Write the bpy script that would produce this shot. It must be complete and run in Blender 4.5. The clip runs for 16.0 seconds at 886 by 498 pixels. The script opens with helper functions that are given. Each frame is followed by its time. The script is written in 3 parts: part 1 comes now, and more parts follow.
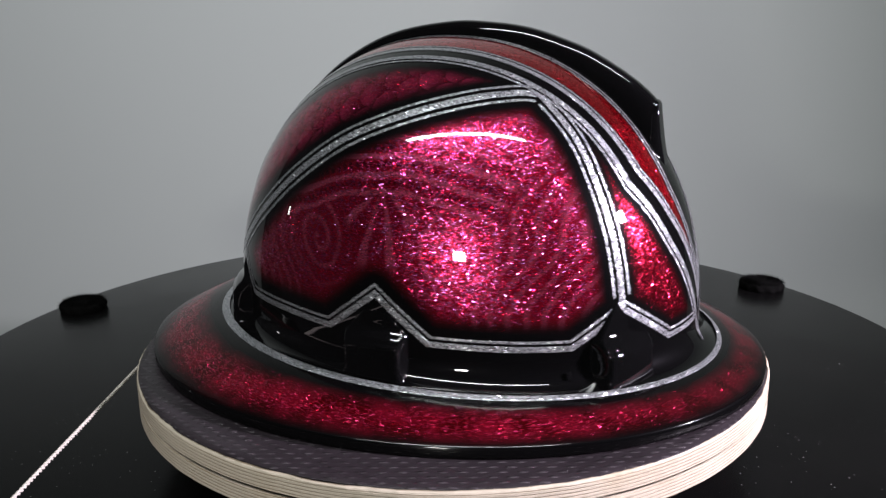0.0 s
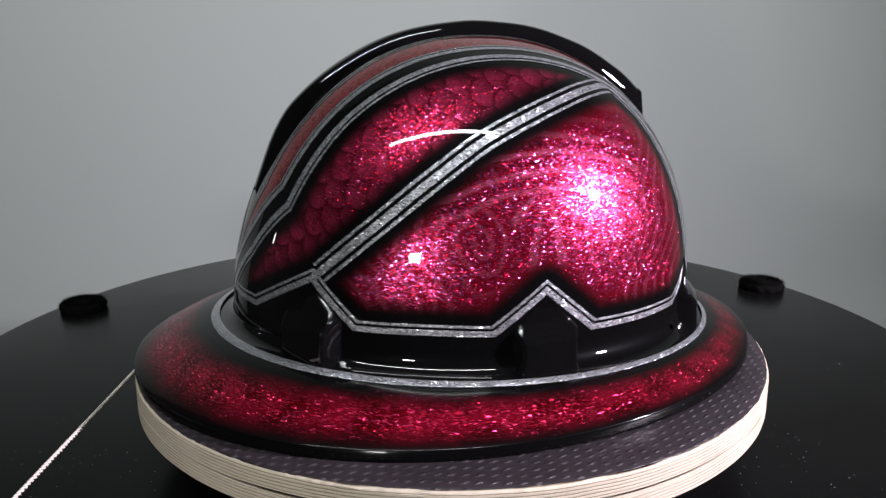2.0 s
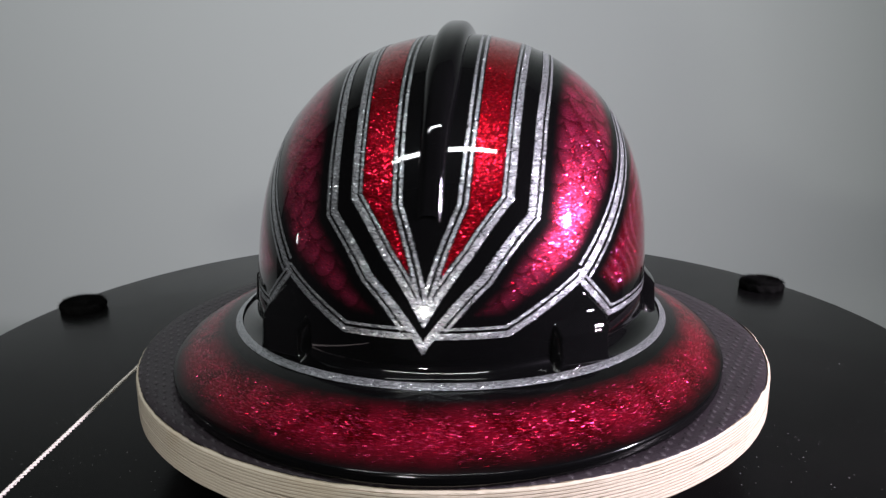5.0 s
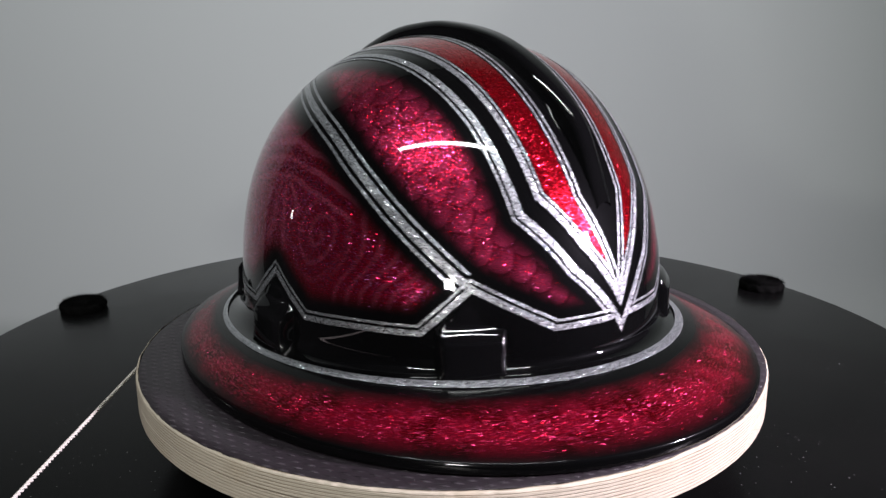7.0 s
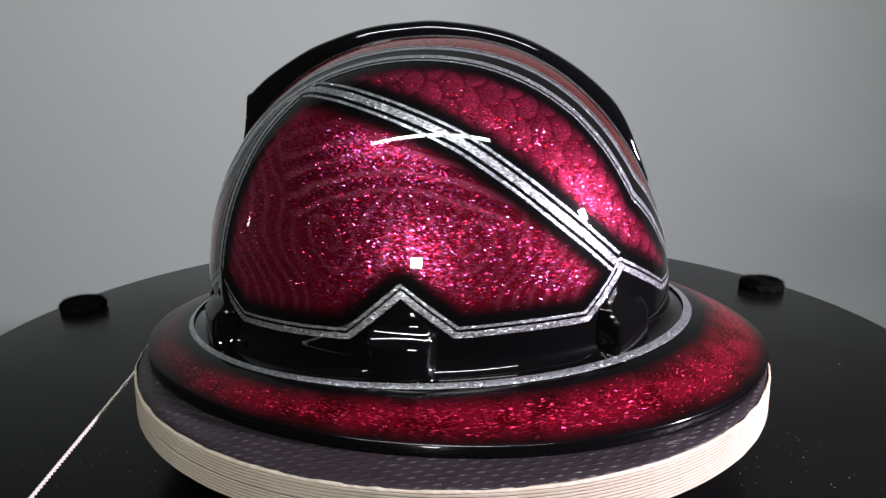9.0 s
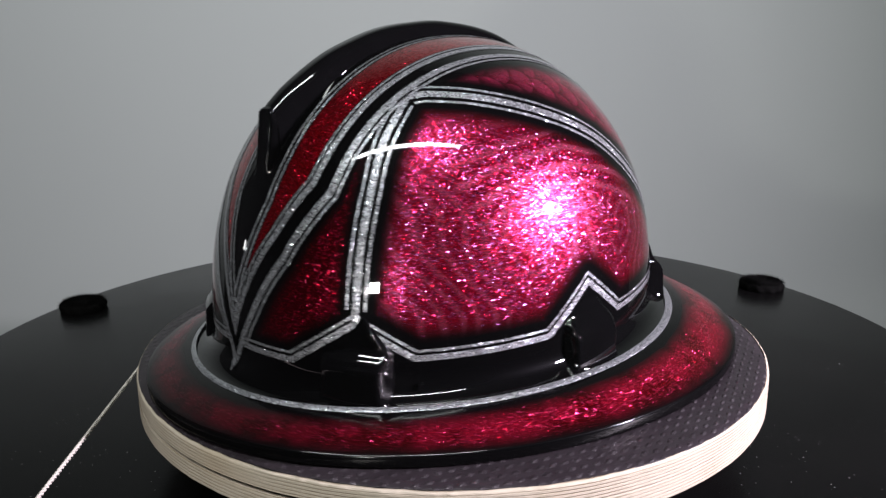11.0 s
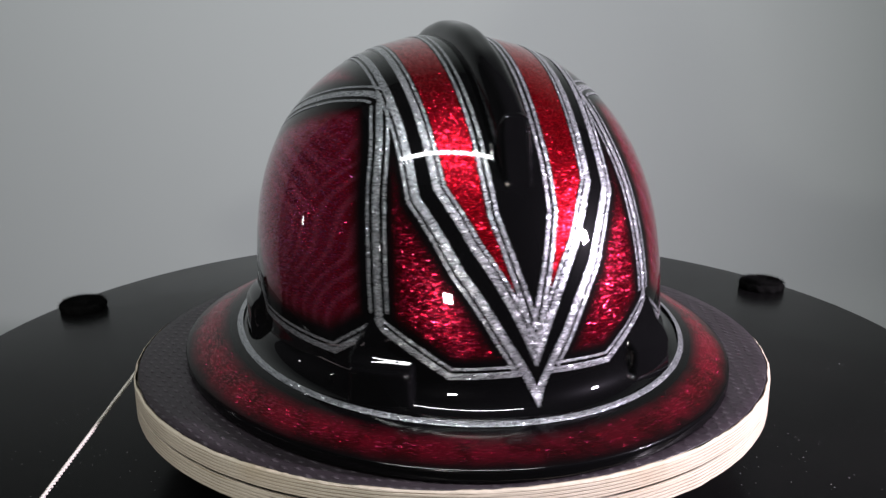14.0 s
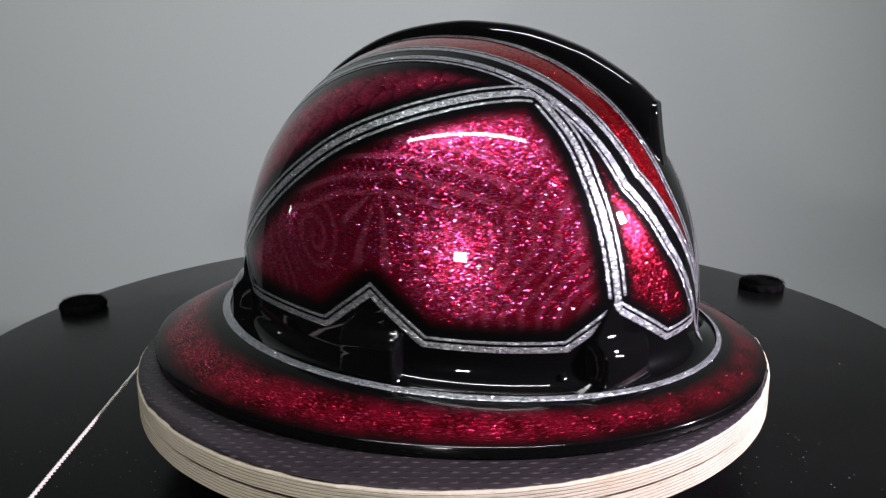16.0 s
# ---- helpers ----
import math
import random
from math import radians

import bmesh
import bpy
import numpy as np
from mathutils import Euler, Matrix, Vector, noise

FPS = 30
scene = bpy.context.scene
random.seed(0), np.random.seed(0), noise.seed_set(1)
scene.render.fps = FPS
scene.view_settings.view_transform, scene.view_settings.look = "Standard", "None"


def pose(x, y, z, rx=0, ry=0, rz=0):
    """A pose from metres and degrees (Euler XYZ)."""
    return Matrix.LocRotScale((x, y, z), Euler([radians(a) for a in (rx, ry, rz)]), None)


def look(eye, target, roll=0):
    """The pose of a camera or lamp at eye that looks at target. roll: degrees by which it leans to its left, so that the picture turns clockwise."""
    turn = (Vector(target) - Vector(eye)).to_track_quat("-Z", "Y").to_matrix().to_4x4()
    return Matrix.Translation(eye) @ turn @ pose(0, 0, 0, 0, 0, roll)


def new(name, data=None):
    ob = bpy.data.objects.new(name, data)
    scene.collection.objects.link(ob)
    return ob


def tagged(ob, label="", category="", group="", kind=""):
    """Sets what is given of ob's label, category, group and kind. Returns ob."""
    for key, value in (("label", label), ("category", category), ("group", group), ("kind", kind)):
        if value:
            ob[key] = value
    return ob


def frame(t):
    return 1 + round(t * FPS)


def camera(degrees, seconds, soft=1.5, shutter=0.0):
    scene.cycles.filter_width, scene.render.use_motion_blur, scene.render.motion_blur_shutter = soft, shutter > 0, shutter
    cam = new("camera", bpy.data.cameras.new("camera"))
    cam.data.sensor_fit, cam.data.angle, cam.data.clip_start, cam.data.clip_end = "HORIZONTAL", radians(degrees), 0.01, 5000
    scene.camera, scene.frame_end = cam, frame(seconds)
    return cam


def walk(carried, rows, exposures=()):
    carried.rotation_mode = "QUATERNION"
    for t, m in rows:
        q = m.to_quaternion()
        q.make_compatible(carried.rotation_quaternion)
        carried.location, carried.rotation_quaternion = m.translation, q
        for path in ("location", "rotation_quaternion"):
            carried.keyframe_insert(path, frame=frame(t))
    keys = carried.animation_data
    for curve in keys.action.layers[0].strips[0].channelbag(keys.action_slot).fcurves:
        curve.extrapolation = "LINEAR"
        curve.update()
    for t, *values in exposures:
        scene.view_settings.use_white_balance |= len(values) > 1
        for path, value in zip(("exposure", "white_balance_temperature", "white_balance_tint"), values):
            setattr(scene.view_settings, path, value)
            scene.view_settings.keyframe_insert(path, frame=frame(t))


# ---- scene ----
# ---- the still camera ----
TOP = 0.80                      # height of the turntable's upper face
EYE = (0.0, -0.43, TOP + 0.1598)
YAW, PITCH, ROLL = radians(0.535), radians(-14.708), -0.476
AIM = (EYE[0] - math.sin(YAW) * math.cos(PITCH), EYE[1] + math.cos(YAW) * math.cos(PITCH), EYE[2] + math.sin(PITCH))
cam = camera(54.76, 16.0, soft=1.4, shutter=0.9)
walk(cam, [(0.0, look(EYE, AIM, ROLL)), (16.0, look(EYE, AIM, ROLL))], exposures=[(0.0, 0.0), (16.0, 0.0)])

# ---- light ----
world = bpy.data.worlds.new("world")
scene.world = world
world.use_nodes = True
world.node_tree.nodes["Background"].inputs[0].default_value = (0.8, 0.9, 1.0, 1)
world.node_tree.nodes["Background"].inputs[1].default_value = 0.05


def area(name, at, target, sx, sy, watts, color, spread=180):
    data = bpy.data.lights.new(name, "AREA")
    data.shape, data.size, data.size_y, data.energy, data.color = "RECTANGLE", sx, sy, watts, color
    data.spread = radians(spread)
    ob = new(name, data)
    ob.matrix_basis = look(at, target)
    return ob


HAT_MID = (0, -0.02, TOP + 0.08)
TUBE_Y, TUBE_Z = -0.60, TOP + 1.18
for k, dy in enumerate((-0.013, 0.013)):
    area("tube_light", (-0.12, TUBE_Y + dy, TUBE_Z), (-0.12, TUBE_Y + dy + 1.0, TUBE_Z - 0.66), 1.15, 0.022, 7.2, (0.96, 1.0, 0.99))
area("panel_light", (-0.20, -0.92, TOP + 0.085), HAT_MID, 0.078, 0.056, 2.8, (1.0, 0.96, 0.92))
area("spot_light", (0.78, -0.30, TOP + 0.29), HAT_MID, 0.055, 0.055, 16.0, (0.98, 0.86, 1.0), 160)
area("slit_light", (-1.5, 0.22, TOP + 0.17), HAT_MID, 0.035, 0.07, 0.11, (1.0, 1.0, 1.0))


# ---- materials ----
def material(name):
    m = bpy.data.materials.new(name)
    m.use_nodes = True
    return m, m.node_tree, m.node_tree.nodes["Principled BSDF"]


class Net:
    """Short hand for wiring shader nodes."""

    def __init__(self, tree):
        self.t = tree

    def node(self, kind):
        return self.t.nodes.new(kind)

    def put(self, socket, value):
        if isinstance(value, bpy.types.NodeSocket):
            self.t.links.new(value, socket)
        else:
            socket.default_value = value

    def math(self, op, a, b=0.0, c=0.0):
        n = self.node("ShaderNodeMath")
        n.operation = op
        for s, v in zip(n.inputs, (a, b, c)):
            self.put(s, v)
        return n.outputs[0]

    def vec(self, op, a, b=(0, 0, 0), scale=1.0):
        n = self.node("ShaderNodeVectorMath")
        n.operation = op
        self.put(n.inputs[0], a)
        if op == "SCALE":
            self.put(n.inputs["Scale"], scale)
        elif op != "NORMALIZE":
            self.put(n.inputs[1], b)
        return n.outputs["Value"] if op in ("LENGTH", "DOT_PRODUCT", "DISTANCE") else n.outputs["Vector"]

    def mix(self, f, a, b, blend="MIX"):
        n = self.node("ShaderNodeMix")
        n.data_type, n.blend_type = "RGBA", blend
        self.put(n.inputs[0], f)
        self.put(n.inputs[6], a)
        self.put(n.inputs[7], b)
        return n.outputs[2]

    def ramp(self, f, stops):
        n = self.node("ShaderNodeValToRGB")
        e = n.color_ramp.elements
        while len(e) < len(stops):
            e.new(0.5)
        for el, (pos, col) in zip(e, stops):
            el.position, el.color = pos, (*col, 1)
        self.put(n.inputs[0], f)
        return n.outputs["Color"]

    def range(self, f, a, b, c=0.0, d=1.0):
        n = self.node("ShaderNodeMapRange")
        n.interpolation_type = "SMOOTHSTEP"
        for s, v in zip(n.inputs, (f, a, b, c, d)):
            self.put(s, v)
        return n.outputs[0]

    def noise(self, v, scale, detail=3.0, rough=0.5, out="Fac"):
        n = self.node("ShaderNodeTexNoise")
        self.put(n.inputs["Vector"], v)
        n.inputs["Scale"].default_value, n.inputs["Detail"].default_value, n.inputs["Roughness"].default_value = scale, detail, rough
        return n.outputs[out]

    def voronoi(self, v, scale, out="Distance", feature="F1"):
        n = self.node("ShaderNodeTexVoronoi")
        n.feature = feature
        self.put(n.inputs["Vector"], v)
        n.inputs["Scale"].default_value = scale
        return n.outputs[out]

    def coords(self, out="Object"):
        return self.node("ShaderNodeTexCoord").outputs[out]

    def attr(self, name, out="Fac"):
        n = self.node("ShaderNodeAttribute")
        n.attribute_name = name
        return n.outputs[out]

    def normal(self):
        return self.node("ShaderNodeNewGeometry").outputs["Normal"]

    def flakes(self, obj, scale, tilt, even=False):
        """Normal of small flakes, most lying nearly flat and some leaning far, and each flake's own random colour."""
        cell = self.voronoi(obj, scale, "Color")
        dice = []
        for k in (0.0, 1.7):
            w = self.node("ShaderNodeTexWhiteNoise")
            self.put(w.inputs["Vector"], self.vec("ADD", cell, (k, 2 * k, 0.3)))
            dice.append(w)
        roll = dice[0].outputs["Value"]
        far = self.math("ADD", 0.25, self.math("MULTIPLY", self.math("MULTIPLY", roll, roll), 1.6))
        if even:
            far = 1.0
        lean = self.vec("SCALE", self.vec("SUBTRACT", cell, (0.5, 0.5, 0.5)), scale=tilt if even else self.math("MULTIPLY", far, tilt))
        return self.vec("NORMALIZE", self.vec("ADD", self.normal(), lean)), dice[1].outputs["Color"]

    def bump(self, h, strength, dist):
        n = self.node("ShaderNodeBump")
        n.inputs["Strength"].default_value, n.inputs["Distance"].default_value = strength, dist
        self.put(n.inputs["Height"], h)
        return n.outputs[0]


def plain(name, color, rough, spot=0.15, scale=60, metal=0.0, coat=0.0, bump=0.0):
    m, tree, p = material(name)
    n = Net(tree)
    o = n.coords()
    f = n.noise(o, scale, 5)
    c = n.mix(f, tuple(v * (1 - spot) for v in color) + (1,), tuple(min(1, v * (1 + spot)) for v in color) + (1,))
    n.put(p.inputs["Base Color"], c)
    n.put(p.inputs["Roughness"], n.range(n.noise(o, scale * 0.3, 3), 0.2, 0.8, rough * 0.85, min(1, rough * 1.15)))
    p.inputs["Metallic"].default_value = metal
    p.inputs["Coat Weight"].default_value, p.inputs["Coat Roughness"].default_value = coat, 0.012
    p.inputs["Specular IOR Level"].default_value = 0.0 if coat or rough > 0.9 else 0.4
    if bump:
        n.put(p.inputs["Normal"], n.bump(n.noise(o, scale * 3, 4), 0.5, bump))
    return m


def candy(name, brim=False):
    """Candy colour with scattered metal flakes, airbrushed to black towards the lines, under a thick clear coat."""
    m, tree, p = material(name)
    n = Net(tree)
    o = n.coords()
    nrm, cell = n.flakes(o, 2100 if brim else 2800, 1.05 if brim else FLAKE_TILT, brim)
    sep = n.node("ShaderNodeSeparateColor")
    n.put(sep.inputs[0], cell)
    pick = sep.outputs[0]
    metal = n.math("GREATER_THAN", sep.outputs[1], 0.78)
    chart = n.attr("chart", "Vector")
    fade = n.attr("fade")
    if brim:
        blotch = n.range(n.noise(o, 70, 2), 0.38, 0.58)
        body = n.mix(blotch, (0.050, 0.0005, 0.002, 1), (0.125, 0.002, 0.010, 1))
        flake = n.mix(pick, (0.60, 0.006, 0.024, 1), (0.76, 0.05, 0.19, 1))
    else:
        zone = n.attr("zone")
        # fish scales: rows of overlapping round tips, each paler towards its tip and shading the one below
        s = n.node("ShaderNodeSeparateXYZ")
        n.put(s.inputs[0], n.vec("SCALE", n.vec("ADD", chart, n.vec("SCALE", n.noise(chart, 45, 1.0, 0.5, "Color"), scale=0.004)), scale=1 / 0.0145))
        v = n.math("DIVIDE", s.outputs[1], 0.56)
        row = n.math("FLOOR", v)
        fy = n.math("FRACT", v)

        def tip(k):
            """Distance to the nearest tip's middle in the row k steps off, and how far towards its end."""
            shift = n.math("MULTIPLY", n.math("MODULO", n.math("ADD", row, 100.0 + k), 2.0), 0.5)
            fx = n.math("SUBTRACT", n.math("FRACT", n.math("ADD", s.outputs[0], shift)), 0.5)
            dy = n.math("MULTIPLY", n.math("SUBTRACT", fy, 0.5 + k), 0.56)
            return n.math("SQRT", n.math("ADD", n.math("MULTIPLY", fx, fx), n.math("MULTIPLY", dy, dy))), n.range(dy, -0.35, 0.45, 0.30, 1.0)
        shade = tip(1)[1]
        for k in (0, -1):
            d, tone = tip(k)
            shade = n.math("MULTIPLY", shade, n.range(d, 0.47, 0.68, 0.34, 1.0))
            shade = n.mix(n.range(d, 0.475, 0.525, 1.0, 0.0), shade, tone)
        shade = n.math("MULTIPLY", shade, n.range(n.noise(chart, 110, 2), 0.3, 0.7, 0.55, 1.0))
        # lace: nested arches with chains of dots above a fan of ribs and rings, the same to both sides of the panel's middle
        w = n.node("ShaderNodeSeparateXYZ")
        n.put(w.inputs[0], n.vec("ADD", n.vec("SCALE", chart, scale=1 / 0.0019), n.vec("SCALE", n.vec("SUBTRACT", n.noise(chart, 60, 1.5, 0.5, "Color"), (0.5, 0.5, 0.5)), scale=2.6)))
        across = n.math("ABSOLUTE", n.math("SUBTRACT", w.outputs[0], 3.0))
        fall = n.math("SUBTRACT", 37.0, w.outputs[1])

        def line(x, half):
            return n.range(n.math("ABSOLUTE", x), half * 0.55, half, 1.0, 0.0)

        def far_from(px, pz):
            dx, dz = n.math("SUBTRACT", across, px), n.math("SUBTRACT", fall, pz)
            return n.math("SQRT", n.math("ADD", n.math("MULTIPLY", dx, dx), n.math("MULTIPLY", dz, dz)))
        level = n.math("SUBTRACT", n.math("ADD", n.math("MULTIPLY", across, 0.10), n.math("MULTIPLY", n.math("MULTIPLY", across, across), 0.0055)), fall)
        step = n.math("SUBTRACT", n.math("FRACT", n.math("DIVIDE", n.math("ADD", level, 101.9), 3.8)), 0.5)
        arches = line(step, 0.22)
        bead = n.math("SUBTRACT", n.math("FRACT", n.math("DIVIDE", n.math("ADD", across, n.math("MULTIPLY", fall, 0.4)), 1.9)), 0.5)
        off = n.math("SUBTRACT", 0.5, n.math("ABSOLUTE", step))
        beads = n.range(n.math("SQRT", n.math("ADD", n.math("MULTIPLY", n.math("MULTIPLY", bead, bead), 0.26), n.math("MULTIPLY", off, off))), 0.10, 0.19, 1.0, 0.0)
        theta = n.math("ARCTAN2", across, fall)
        ribs = line(n.math("SUBTRACT", n.math("FRACT", n.math("DIVIDE", theta, 0.55)), 0.5), 0.19)
        ribs = n.math("MULTIPLY", ribs, n.range(far_from(0.0, 0.0), 16.0, 21.0, 1.0, 0.0))
        ring = far_from(20.5, 13.0)
        swirl = n.math("DIVIDE", n.math("ARCTAN2", n.math("SUBTRACT", across, 20.5), n.math("SUBTRACT", fall, 13.0)), math.tau)
        curl = n.math("SUBTRACT", n.math("FRACT", n.math("ADD", n.math("DIVIDE", ring, 4.4), swirl)), 0.5)
        rings = n.math("MULTIPLY", line(curl, 0.20), n.range(ring, 8.0, 13.0, 0.6, 0.0))
        under = n.math("MAXIMUM", n.math("MULTIPLY", ribs, n.range(ring, 10.0, 13.0)), rings)
        above = n.range(level, -2.6, -1.6)
        low = n.range(level, 8.0, 13.0, 1.0, 0.25)
        lace = n.mix(above, under, n.math("MULTIPLY", arches, low))
        # wavering upright lines towards both ends of the panel
        sway = n.math("ADD", n.math("DIVIDE", across, 4.6), n.math("MULTIPLY", n.math("SINE", n.math("MULTIPLY", fall, 0.30)), 0.45))
        side = n.range(across, 27.0, 33.0)
        lace = n.mix(side, lace, n.math("MULTIPLY", line(n.math("SUBTRACT", n.math("FRACT", sway), 0.5), 0.22), 0.55))
        pierced = n.math("MULTIPLY", n.math("MULTIPLY", above, low), n.math("MULTIPLY", beads, n.math("SUBTRACT", 1.0, side)))
        body = n.mix(n.math("GREATER_THAN", zone, 0.5), (0.120, 0.0010, 0.003, 1), n.mix(shade, (0.030, 0.0005, 0.002, 1), (0.25, 0.018, 0.055, 1)))
        body = n.mix(n.math("GREATER_THAN", zone, 1.5), body, n.mix(pierced, n.mix(lace, (0.125, 0.0018, 0.008, 1), (0.255, 0.036, 0.068, 1)), (0.035, 0.0006, 0.003, 1)))
        body = n.mix(n.math("GREATER_THAN", zone, 2.5), body, (0.035, 0.0005, 0.002, 1))
        flake = n.mix(n.math("GREATER_THAN", zone, 0.5), n.mix(pick, (0.70, 0.003, 0.010, 1), (0.75, 0.02, 0.06, 1)), n.ramp(pick, ((0.0, (0.74, 0.004, 0.014)), (0.55, (0.78, 0.02, 0.07)), (1.0, (0.84, 0.14, 0.44)))))
        flake = n.mix(n.math("GREATER_THAN", zone, 1.5), flake, n.ramp(pick, ((0.0, (0.78, 0.005, 0.02)), (0.45, (0.80, 0.03, 0.13)), (0.75, (0.83, 0.12, 0.45)), (1.0, (0.68, 0.28, 0.80)))))
        flake = n.mix(n.math("GREATER_THAN", zone, 2.5), flake, n.mix(pick, (0.62, 0.004, 0.02, 1), (0.70, 0.04, 0.12, 1)))
        thin = n.math("ADD", n.math("MULTIPLY", n.math("GREATER_THAN", zone, 0.5), 0.20), n.math("MULTIPLY", n.math("GREATER_THAN", zone, 1.5), -0.18))
        metal = n.math("GREATER_THAN", sep.outputs[1], n.math("ADD", 0.34, n.math("ADD", thin, n.math("MULTIPLY", n.math("GREATER_THAN", zone, 2.5), 0.14))))
    black = (0.0026, 0.0026, 0.0029, 1)
    n.put(p.inputs["Base Color"], n.mix(fade, black, n.vec("SCALE", body, scale=0.95 if brim else 0.85)))
    p.inputs["Specular IOR Level"].default_value = 0.0
    p.inputs["Metallic"].default_value, p.inputs["Roughness"].default_value = 0.35, 0.42
    # flakes lie in the colour as small leaning mirrors under the same coat
    q = n.node("ShaderNodeBsdfPrincipled")
    n.put(q.inputs["Base Color"], flake)
    q.inputs["Metallic"].default_value = 1.0
    n.put(q.inputs["Roughness"], n.range(sep.outputs[2], 0.0, 1.0, *((0.24, 0.46) if brim else (0.10, 0.28))))
    n.put(q.inputs["Normal"], nrm)
    for b in (p, q):
        b.inputs["Coat Weight"].default_value, b.inputs["Coat Roughness"].default_value = (0.5, 0.10) if brim else (1.0, 0.022)
    both = n.node("ShaderNodeMixShader")
    n.put(both.inputs[0], n.math("MULTIPLY", n.math("MULTIPLY", n.math("MULTIPLY", fade, fade), metal), 0.95 if brim else FLAKE_SHARE))
    n.put(both.inputs[1], p.outputs[0])
    n.put(both.inputs[2], q.outputs[0])
    n.put(tree.nodes["Material Output"].inputs["Surface"], both.outputs[0])
    return m


def silver_flake():
    m, tree, p = material("silver_flake")
    n = Net(tree)
    o = n.coords()
    nrm, cell = n.flakes(o, 2500, 0.85)
    sep = n.node("ShaderNodeSeparateColor")
    n.put(sep.inputs[0], cell)
    n.put(p.inputs["Base Color"], n.mix(sep.outputs[1], (0.165, 0.170, 0.185, 1), (0.56, 0.58, 0.62, 1)))
    p.inputs["Metallic"].default_value = 0.8
    n.put(p.inputs["Roughness"], n.range(sep.outputs[2], 0, 1, 0.18, 0.45))
    n.put(p.inputs["Normal"], nrm)
    p.inputs["Coat Weight"].default_value, p.inputs["Coat Roughness"].default_value = 0.6, 0.03
    return m


def ply_edge():
    """Cut edge of birch plywood: thin plies of lighter and darker veneer."""
    m, tree, p = material("ply_edge")
    n = Net(tree)
    o = n.coords()
    s = n.node("ShaderNodeSeparateXYZ")
    n.put(s.inputs[0], o)
    wob = n.math("MULTIPLY", n.math("SUBTRACT", n.noise(o, 40, 3), 0.5), 0.0006)
    z = n.math("ADD", s.outputs[2], wob)
    band = n.math("FRACT", n.math("MULTIPLY", z, 1 / 0.0014))
    line = n.range(n.math("ABSOLUTE", n.math("SUBTRACT", band, 0.5)), 0.30, 0.48)
    long = n.node("ShaderNodeMapping")
    long.inputs["Scale"].default_value = (1, 1, 14)
    n.put(long.inputs["Vector"], o)
    grain = n.noise(long.outputs[0], 160, 4, 0.6)
    wood = n.mix(grain, (0.40, 0.35, 0.27, 1), (0.55, 0.49, 0.41, 1))
    wood = n.mix(n.range(n.noise(o, 18, 3), 0.55, 0.75, 0, 0.4), wood, (0.36, 0.27, 0.16, 1))
    n.put(p.inputs["Base Color"], n.mix(n.math("MULTIPLY", line, n.range(n.noise(o, 30, 2), 0.3, 0.7, 0.35, 1.0)), wood, (0.15, 0.11, 0.06, 1)))
    p.inputs["Roughness"].default_value = 0.7
    n.put(p.inputs["Normal"], n.bump(n.math("SUBTRACT", grain, line), 0.6, 0.0004))
    return m


def film_face():
    """Dark brown phenolic film with a pressed grid of small dashes."""
    m, tree, p = material("film_face")
    n = Net(tree)
    o = n.coords()
    s = n.node("ShaderNodeSeparateXYZ")
    n.put(s.inputs[0], n.vec("SCALE", o, scale=1 / 0.0074))
    row = n.math("FLOOR", n.math("MULTIPLY", s.outputs[1], 2.0))
    fy = n.math("SUBTRACT", n.math("FRACT", n.math("MULTIPLY", s.outputs[1], 2.0)), 0.5)
    fx = n.math("SUBTRACT", n.math("FRACT", n.math("ADD", s.outputs[0], n.math("MULTIPLY", n.math("MODULO", n.math("ABSOLUTE", row), 2.0), 0.5))), 0.5)
    d = n.math("SQRT", n.math("ADD", n.math("MULTIPLY", n.math("MULTIPLY", fx, fx), 0.5), n.math("MULTIPLY", n.math("MULTIPLY", fy, fy), 0.7)))
    dash = n.range(d, 0.08, 0.21, 1.0, 0.0)
    f = n.noise(o, 70, 5, 0.65)
    col = n.mix(f, (0.012, 0.0095, 0.0118, 1), (0.036, 0.029, 0.0345, 1))
    # Pressed dashes get a paler colour in patches, painting in their glints.
    n.put(p.inputs["Base Color"], n.mix(n.math("MULTIPLY", dash, n.range(n.noise(o, 30, 2), 0.35, 0.6, 0.04, 0.36)), col, (0.14, 0.125, 0.14, 1)))
    p.inputs["Roughness"].default_value = 0.36
    p.inputs["Specular IOR Level"].default_value = 0.16
    n.put(p.inputs["Normal"], n.bump(n.math("ADD", dash, n.math("MULTIPLY", n.noise(o, 500, 4), 0.5)), 0.9, 0.0006))
    return m


def table_black():
    m, tree, p = material("table_black")
    n = Net(tree)
    o = n.coords()
    speck = n.range(n.voronoi(o, 240), 0.05, 0.08, 1.0, 0.0)
    speck = n.math("MULTIPLY", speck, n.range(n.noise(o, 22, 2), 0.48, 0.57))
    col = n.mix(n.noise(o, 25, 5, 0.6), (0.002, 0.002, 0.0021, 1), (0.005, 0.0049, 0.005, 1))
    n.put(p.inputs["Base Color"], n.mix(n.math("MULTIPLY", speck, 0.4), col, (0.6, 0.6, 0.6, 1)))
    n.put(p.inputs["Roughness"], n.range(n.noise(o, 9, 4), 0.3, 0.7, 0.17, 0.26))
    p.inputs["Specular IOR Level"].default_value = 0.08
    n.put(p.inputs["Normal"], n.bump(n.noise(o, 420, 3), 0.12, 0.0003))
    return m


